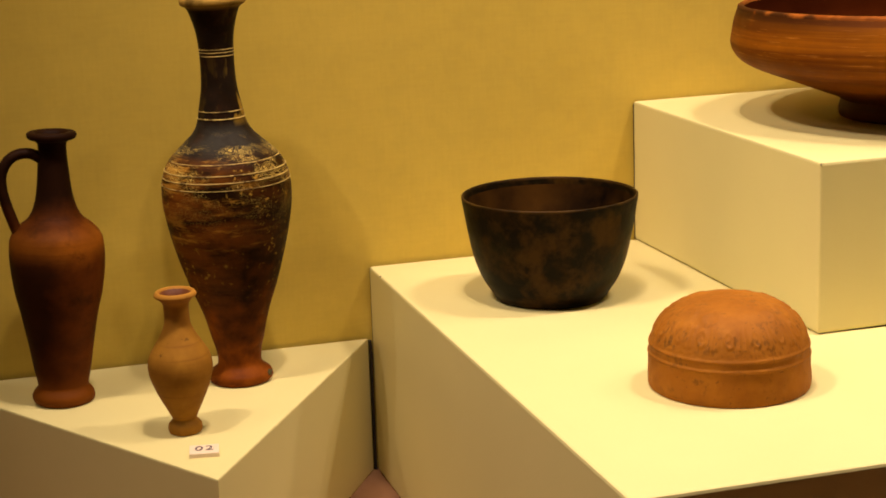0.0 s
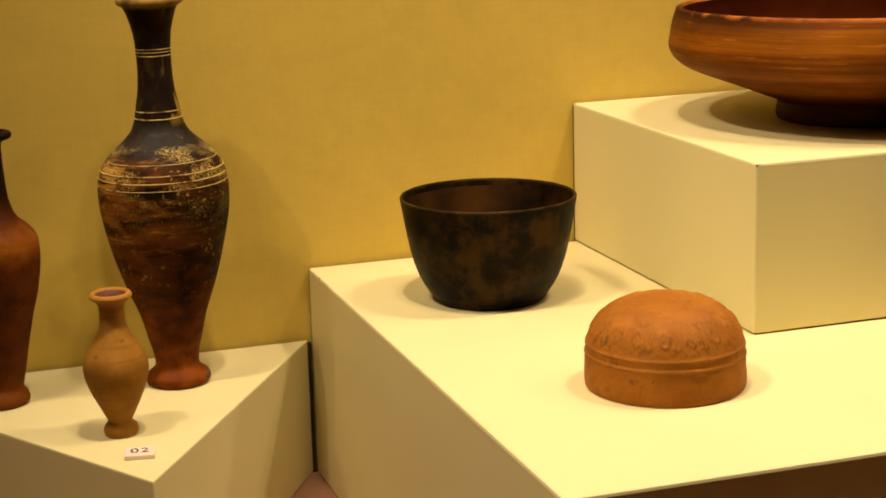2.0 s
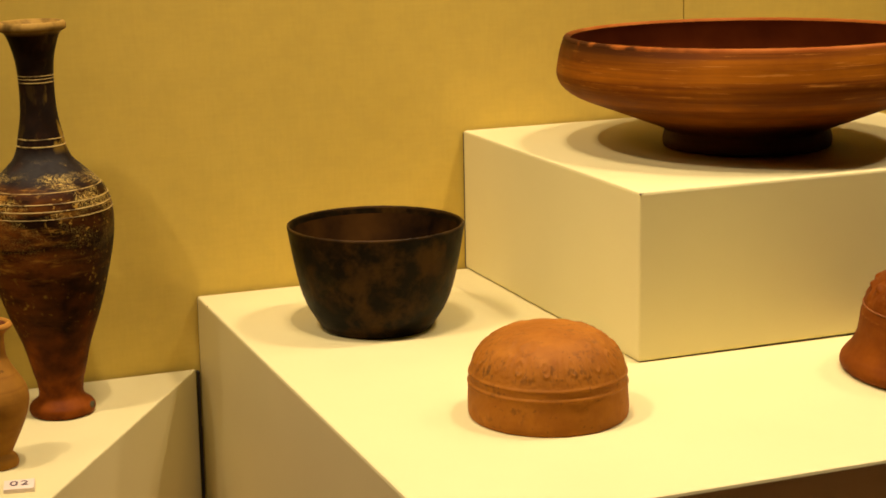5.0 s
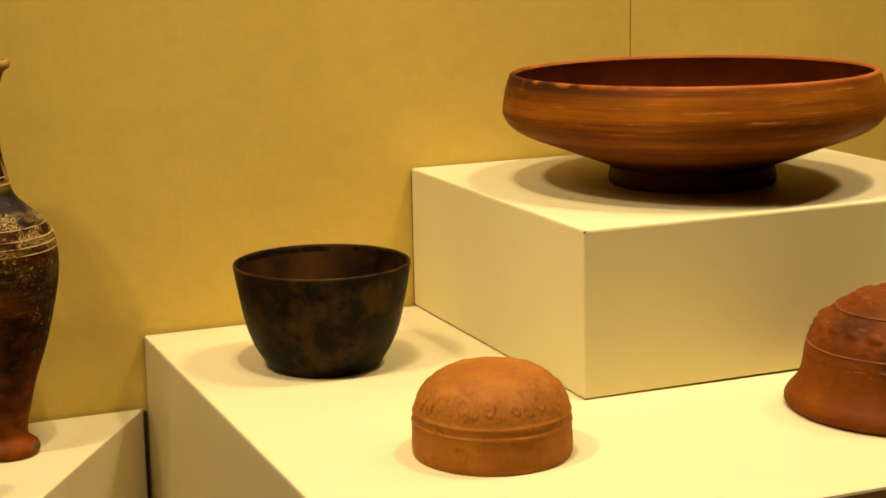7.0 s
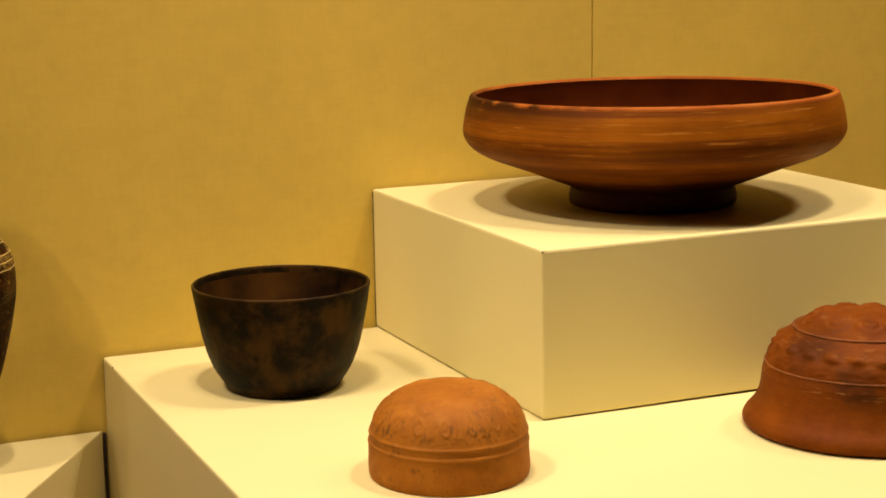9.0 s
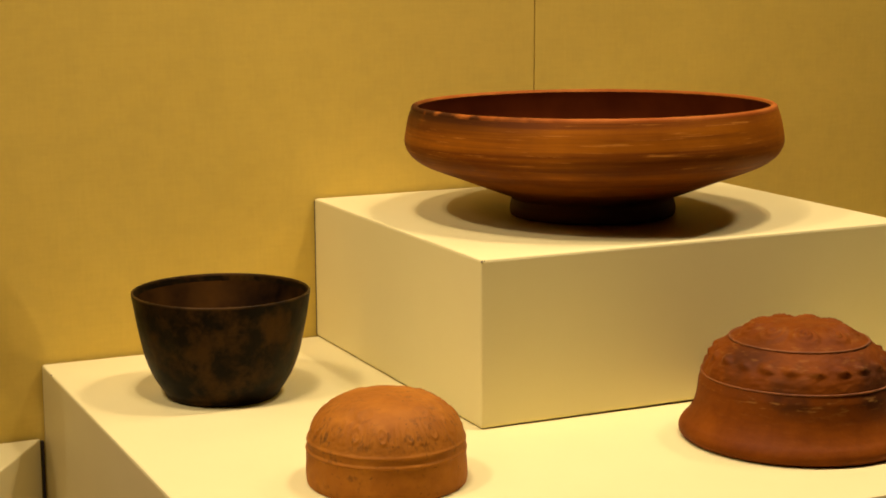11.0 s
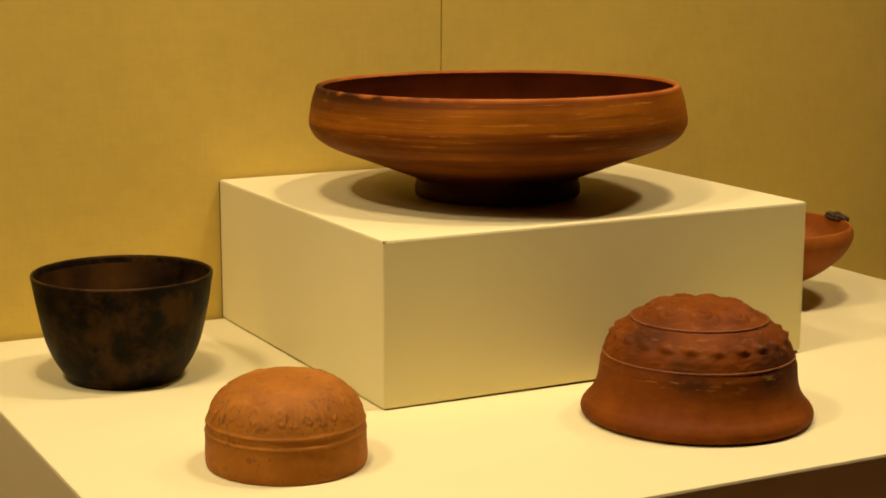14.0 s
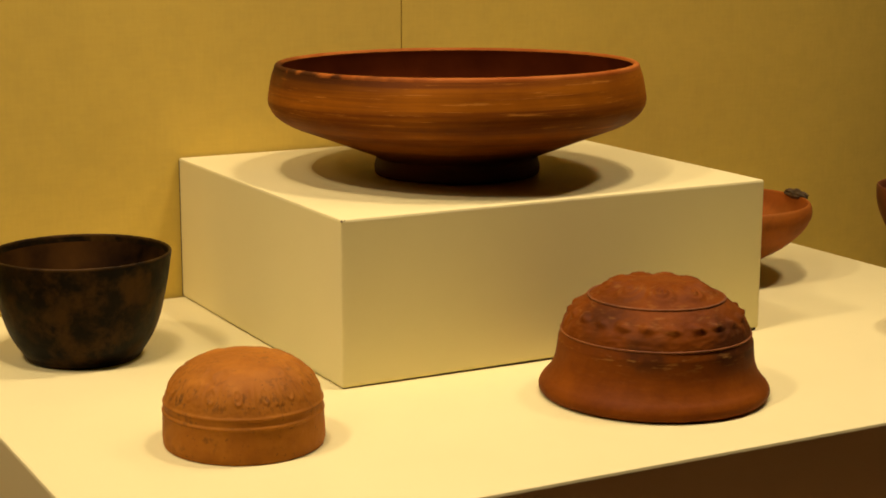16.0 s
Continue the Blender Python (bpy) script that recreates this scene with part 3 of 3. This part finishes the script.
tagged(ung, "small buff clay flask with a narrow foot and flaring lip", "flask", "clay vessels on show")
turned(ung, BUFF, UNG_LINE, [("foot", 5, ""), ("body", 14, ""), ("neck", 17, ""), ("lip", 21, "pale flaring lip"), ("inside", 99, "")], 5, 80, 0.02, 5)
# darker clay inside stands in for the shade in the mouth
for piece in ung.children:
    if piece.name.startswith("inside"):
        piece.data.materials[0] = BROWNPOT

card = empty("number_card", pose(0.3348, 1.373, LOW_Z, 0, 0, -9))
tagged(card, "small pale card with a printed number lying on the plinth", "label")
part("card", slab(-0.0112, -0.0100, 0.0, 0.0112, 0.0100, 0.0035, 0.0004), CARD, card, smooth=False)
font = bpy.data.curves.new("number", "FONT")
font.body, font.size, font.align_x, font.align_y = "02", 0.0135, "CENTER", "CENTER"
font.extrude, font.space_character = 0.0001, 1.15
holder = bpy.data.objects.new("number_source", font)
number = new("number", bpy.data.meshes.new_from_object(holder))
bpy.data.objects.remove(holder)
number.data.materials.clear()
number.data.materials.append(INK)
number.parent, number.matrix_basis = card, pose(0, 0.001, 0.0037)
tagged(number, "dark printed digits 02")

# ---- vessels on the wide plinth ----
BLACK_LINE = [(0.0, 0.003), (0.040, 0.003), (0.0430, 0.0), (0.0464, 0.0004), (0.0486, 0.0024), (0.0498, 0.0052), (0.0540, 0.0110), (0.0596, 0.0205), (0.0652, 0.0355), (0.0707, 0.0604), (0.0738, 0.0790), (0.0748, 0.0850), (0.0744, 0.0868), (0.0728, 0.0866), (0.0716, 0.0810), (0.0685, 0.0610), (0.0618, 0.0370), (0.0500, 0.0160), (0.030, 0.0085), (0.0, 0.007)]
BLACK_LINE = [(r, z * 1.03) for r, z in BLACK_LINE]
dark = empty("deep_bowl", pose(0.6517, 1.4627, MID_Z, 0, 0, 20))
tagged(dark, "deep dark bowl with mottled black and brown glaze", "bowl", "clay vessels on show")
turned(dark, BLACK, BLACK_LINE, [("foot", 5, "low foot ring"), ("body", 11, ""), ("rim", 14, ""), ("inside", 99, "")], 5, 112, 0.008, 11)
for piece in dark.children:
    if piece.name.startswith("inside"):
        piece.data.materials[0] = SMOKY


def dome_relief(a, z, r):
    """Worn moulded ornament: a row of tall ovals between upright bars, and a worn rosette over it."""
    d = 0.0
    worn = max(0.0, min(1.0, 0.65 + 1.5 * noise.noise((math.cos(a) * 2.2, math.sin(a) * 2.2, z * 60))))
    if z > 0.0365:
        turn = a * 34 / (2 * math.pi)
        own = math.floor(turn + 0.5)
        u = (turn - own) * 2.0
        v = (z - 0.0462 - 0.0012 * noise.noise((own * 3.7, 1, 6))) / 0.0062
        edge = max(0.0, min(1.0, (1.25 - abs(v)) * 4))
        if own % 2:
            q = math.hypot(u * 1.15 + v * 0.2, v)
            d += worn * 0.0009 * (math.exp(-((q - 0.72) / 0.2) ** 2) + 0.6 * math.exp(-(q / 0.22) ** 2))
        else:
            d += worn * 0.0008 * edge * (math.exp(-((u - 0.42) / 0.24) ** 2) + math.exp(-((u + 0.42) / 0.24) ** 2))
        petal = math.fmod(a * 12 / (2 * math.pi), 1.0) - 0.5
        w = (z - 0.0575) / 0.0042
        d += worn * 0.0008 * math.exp(-((math.hypot(petal * 2.4, w) - 0.7) / 0.22) ** 2)
    fine = noise.noise((math.cos(a) * r * 520, math.sin(a) * r * 520, z * 520))
    coarse = noise.noise((math.cos(a) * r * 130, math.sin(a) * r * 130, z * 130))
    return d + 0.00022 * fine * (1.0 if z > 0.034 else 0.4) + 0.0003 * coarse


DOME_LINE = [(0.0515, 0.004), (0.0525, 0.0005), (0.0552, 0.0), (0.0566, 0.0015), (0.0571, 0.006), (0.0568, 0.016), (0.0565, 0.0232), (0.0566, 0.0243), (0.0571, 0.0253), (0.0568, 0.0262), (0.0562, 0.0272), (0.0561, 0.0298), (0.0562, 0.0310), (0.0566, 0.0319), (0.0563, 0.0329), (0.0555, 0.0342), (0.0536, 0.0395), (0.0500, 0.0462), (0.0445, 0.0527), (0.0365, 0.0584), (0.0270, 0.0619), (0.0150, 0.0640), (0.0, 0.0645)]
dome = empty("upturned_dome_bowl", pose(0.6839, 1.1862, MID_Z, 0, 0, 0))
tagged(dome, "upturned orange moulded clay bowl with faint relief and ridges", "bowl", "clay vessels on show")
part("body", lathe(DOME_LINE, 8, 420, dome_relief, wobble=0.008, seed=21), DOME, dome)

plain = empty("upturned_plain_bowl", pose(1.372, 1.192, MID_Z, 0, 0, 0))
tagged(plain, "upturned brown clay bowl standing on the wide plinth", "bowl", "clay vessels on show")
part("body", lathe(DOME_LINE, 5, 120, wobble=0.008, seed=27), BROWNPOT, plain)

BELL_Z0, BELL_Z1 = 0.0492, 0.0762


def bell_relief(a, z, r):
    d = 0.0
    if BELL_Z0 + 0.002 < z < BELL_Z1 - 0.002:
        # pointed bosses in a row, and worn leaves under them
        turn = a * 22 / (2 * math.pi)
        own = math.floor(turn + 0.5)
        v = (math.fmod(turn + 0.5, 1.0) - 0.5) * 2.7 + 0.4 * noise.noise((own * 3.1, 4, 1))
        u = (z - 0.0640 - 0.0022 * noise.noise((own * 2.3, 9, 2))) / 0.0046
        size = 0.0031 + 0.0022 * noise.noise((own * 1.7, 2, 5))
        d += size * max(0.0, 1 - math.hypot(u * (1.0 if u > 0 else 1.5), v + u * 0.3))
        v2 = (math.fmod(turn, 1.0) - 0.5) * 3.0
        d += 0.0007 * max(0.0, 1 - math.hypot((z - 0.0565) / 0.005, v2))
        d += 0.00035 * noise.noise((a * 12, z * 330, 4)) + 0.0002 * noise.noise((a * 30, z * 500, 8))
    if z > BELL_Z1:
        # lobes of the rosette round the top, each with a curl
        u = (r - 0.033) / 0.014
        v = (math.fmod(a * 9 / (2 * math.pi) + 0.5, 1.0) - 0.5) * 2.1
        q = math.hypot(u, v)
        d += (0.0024 * max(0.0, 1 - q) ** 0.5 + 0.0012 * math.cos(q * 17) * max(0.0, 1 - q) - 0.0006) * min(1.0, (z - BELL_Z1) / 0.004)
    d += 0.0003 * noise.noise((math.cos(a) * r * 420, math.sin(a) * r * 420, z * 420)) * (1.0 if z > BELL_Z0 else 0.3)
    return d


BELL_LINE = [(0.0758, 0.0060), (0.0813, 0.0012), (0.0852, 0.0006), (0.0877, 0.0030), (0.0880, 0.0070), (0.0859, 0.0110), (0.0823, 0.0150), (0.0788, 0.0205), (0.0762, 0.0275), (0.0752, 0.0340), (0.0746, 0.0400), (0.0744, 0.0425), (0.0737, 0.0450), (0.0722, 0.0492), (0.0716, 0.0515), (0.0692, 0.0575), (0.0655, 0.0632), (0.0603, 0.0688), (0.0545, 0.0736), (0.0515, 0.0757), (0.0495, 0.0768), (0.0450, 0.0795), (0.0370, 0.0838), (0.0255, 0.0874), (0.0112, 0.0890), (0.0, 0.0890)]
bell = empty("upturned_bell_bowl", pose(1.0148, 1.1540, MID_Z, -0.4, 0.3, 0), 1.018)
tagged(bell, "upturned red-brown moulded bowl with rosette, bosses and flared rim", "bowl", "clay vessels on show")
part("body", lathe(BELL_LINE, 7, 260, bell_relief, wobble=0.008, seed=31), BELL, bell)


def raised_line(thing, radius, z, thick, seed, material):
    """A thin moulded rib round a wall."""
    ring = [(radius + thick * math.cos(k * math.pi / 4), z + thick * math.sin(k * math.pi / 4)) for k in range(8)]
    part("raised_line", lathe(ring, 1, 160, wobble=0.008, seed=seed, closed=True), material, thing, "thin moulded rib")


raised_line(bell, 0.0518, 0.0759, 0.0010, 31, RIB)
raised_line(bell, 0.0724, 0.0492, 0.0008, 31, RIB)

WIDE_LINE = [(0.0000, 0.0048), (0.0593, 0.0048), (0.0639, 0.0000), (0.0715, 0.0000), (0.0736, 0.0024), (0.0738, 0.0080), (0.0724, 0.0136), (0.0726, 0.0161), (0.0797, 0.0194), (0.0920, 0.0241), (0.1206, 0.0352), (0.1478, 0.0455), (0.1598, 0.0528), (0.1654, 0.0600), (0.1673, 0.0672), (0.1660, 0.0769), (0.1640, 0.0869), (0.1610, 0.0955)]
WIDE_LIP = [(0.1610, 0.0955), (0.1605, 0.0975), (0.1586, 0.0988), (0.1562, 0.0986), (0.1549, 0.0965)]
WIDE_IN = [(0.1549, 0.0965), (0.1569, 0.0889), (0.1589, 0.0749), (0.1579, 0.0628), (0.1513, 0.0528), (0.1278, 0.0417), (0.0869, 0.0296), (0.0409, 0.0231), (0.0000, 0.0216)]
wide = empty("wide_footed_bowl", pose(0.9915, 1.4306, BLOCK_Z + 0.0012, -0.6, -0.3, 0), 1.008)
tagged(wide, "wide shallow orange-brown footed bowl with wheel bands and dark inside", "bowl", "clay vessels on show")
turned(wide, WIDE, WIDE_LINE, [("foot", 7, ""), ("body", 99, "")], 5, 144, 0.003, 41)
part("rim", lathe(WIDE_LIP, 4, 144, wobble=0.003, seed=41), LIP, wide, "worn orange rim with small pale chips")
part("inside", lathe(WIDE_IN, 5, 144, wobble=0.003, seed=41), INSIDE, wide, "dark red inner wall")

LUG_LINE = [(0.0, 0.006), (0.030, 0.006), (0.033, 0.0), (0.037, 0.0004), (0.0375, 0.010), (0.044, 0.0175), (0.068, 0.0325), (0.085, 0.0480), (0.0928, 0.0610), (0.0938, 0.0690), (0.0920, 0.0752), (0.0894, 0.0758), (0.0878, 0.0700), (0.0825, 0.0560), (0.0630, 0.0390), (0.030, 0.0260), (0.0, 0.024)]
lugbowl = empty("lugged_bowl", pose(1.3259, 1.4788, MID_Z, 0, 0, 0), 1.0233)
tagged(lugbowl, "shallow orange clay bowl with a dark crusted lug at its rim", "bowl", "clay vessels on show")
turned(lugbowl, LUGBOWL, LUG_LINE, [("foot", 5, ""), ("body", 9, ""), ("rim", 12, ""), ("inside", 99, "")], 5, 96, 0.006, 51)
bm = bmesh.new()
bmesh.ops.create_icosphere(bm, subdivisions=4, radius=1.0)
for v in bm.verts:
    k = 1 + 0.35 * noise.noise(v.co * 2.3) + 0.15 * noise.noise(v.co * 6.0)
    v.co = Vector((v.co.x * 0.006 * k, v.co.y * 0.019 * k, v.co.z * 0.0050 * k))
    bow = v.co.y ** 2 / 0.2
    v.co.x -= bow
lug = part("lug", bm, LUG, lugbowl, "dark green-black crusted lug")
lug.matrix_basis = pose(0.0925 * math.cos(radians(-8)), 0.0925 * math.sin(radians(-8)), 0.0765, 0, 0, -8)

POT_LINE = [(0.0, 0.003), (0.030, 0.003), (0.034, 0.0), (0.038, 0.002), (0.036, 0.010), (0.026, 0.020), (0.030, 0.032), (0.050, 0.055), (0.068, 0.080), (0.078, 0.104), (0.080, 0.122), (0.078, 0.126), (0.075, 0.122), (0.070, 0.100), (0.050, 0.066), (0.020, 0.048), (0.0, 0.046)]
pot = empty("footed_cup", pose(1.682, 1.506, LOW_Z, 0, 0, 0), 1.034)
tagged(pot, "brown clay footed cup on the low triangular plinth", "cup", "clay vessels on show")
turned(pot, BROWNPOT, POT_LINE, [("foot", 5, ""), ("body", 10, ""), ("rim", 12, ""), ("inside", 99, "")], 5, 80, 0.008, 61)


def paint_chip(thing, x, y, z, size, seed):
    """A small flake knocked off the paint at an edge."""
    bm = bmesh.new()
    bmesh.ops.create_icosphere(bm, subdivisions=2, radius=size)
    for v in bm.verts:
        v.co = v.co * (1 + 0.5 * noise.noise(v.co * (1.5 / size) + Vector((seed, 0, 0)))) + Vector((x, y, z))
    part("paint_chip", bm, CHIP, thing, "small dark chip in the paint")


CHIP = plain_material("bared_board", (0.10, 0.07, 0.03), (0.16, 0.11, 0.05), 300)
paint_chip(block, BX0 + 0.0012, BY0 + 0.0010, BLOCK_Z - 0.0016, 0.0011, 1)
paint_chip(block, BX0 + 0.0030, BY0 + 0.0006, BLOCK_Z - 0.0010, 0.0006, 2)
paint_chip(plinth, MX0 + 0.0006, MY1 - 0.040, MID_Z - 0.0010, 0.0009, 3)
paint_chip(plinth, MX0 + 0.0006, MY1 - 0.118, MID_Z - 0.0160, 0.0005, 4)
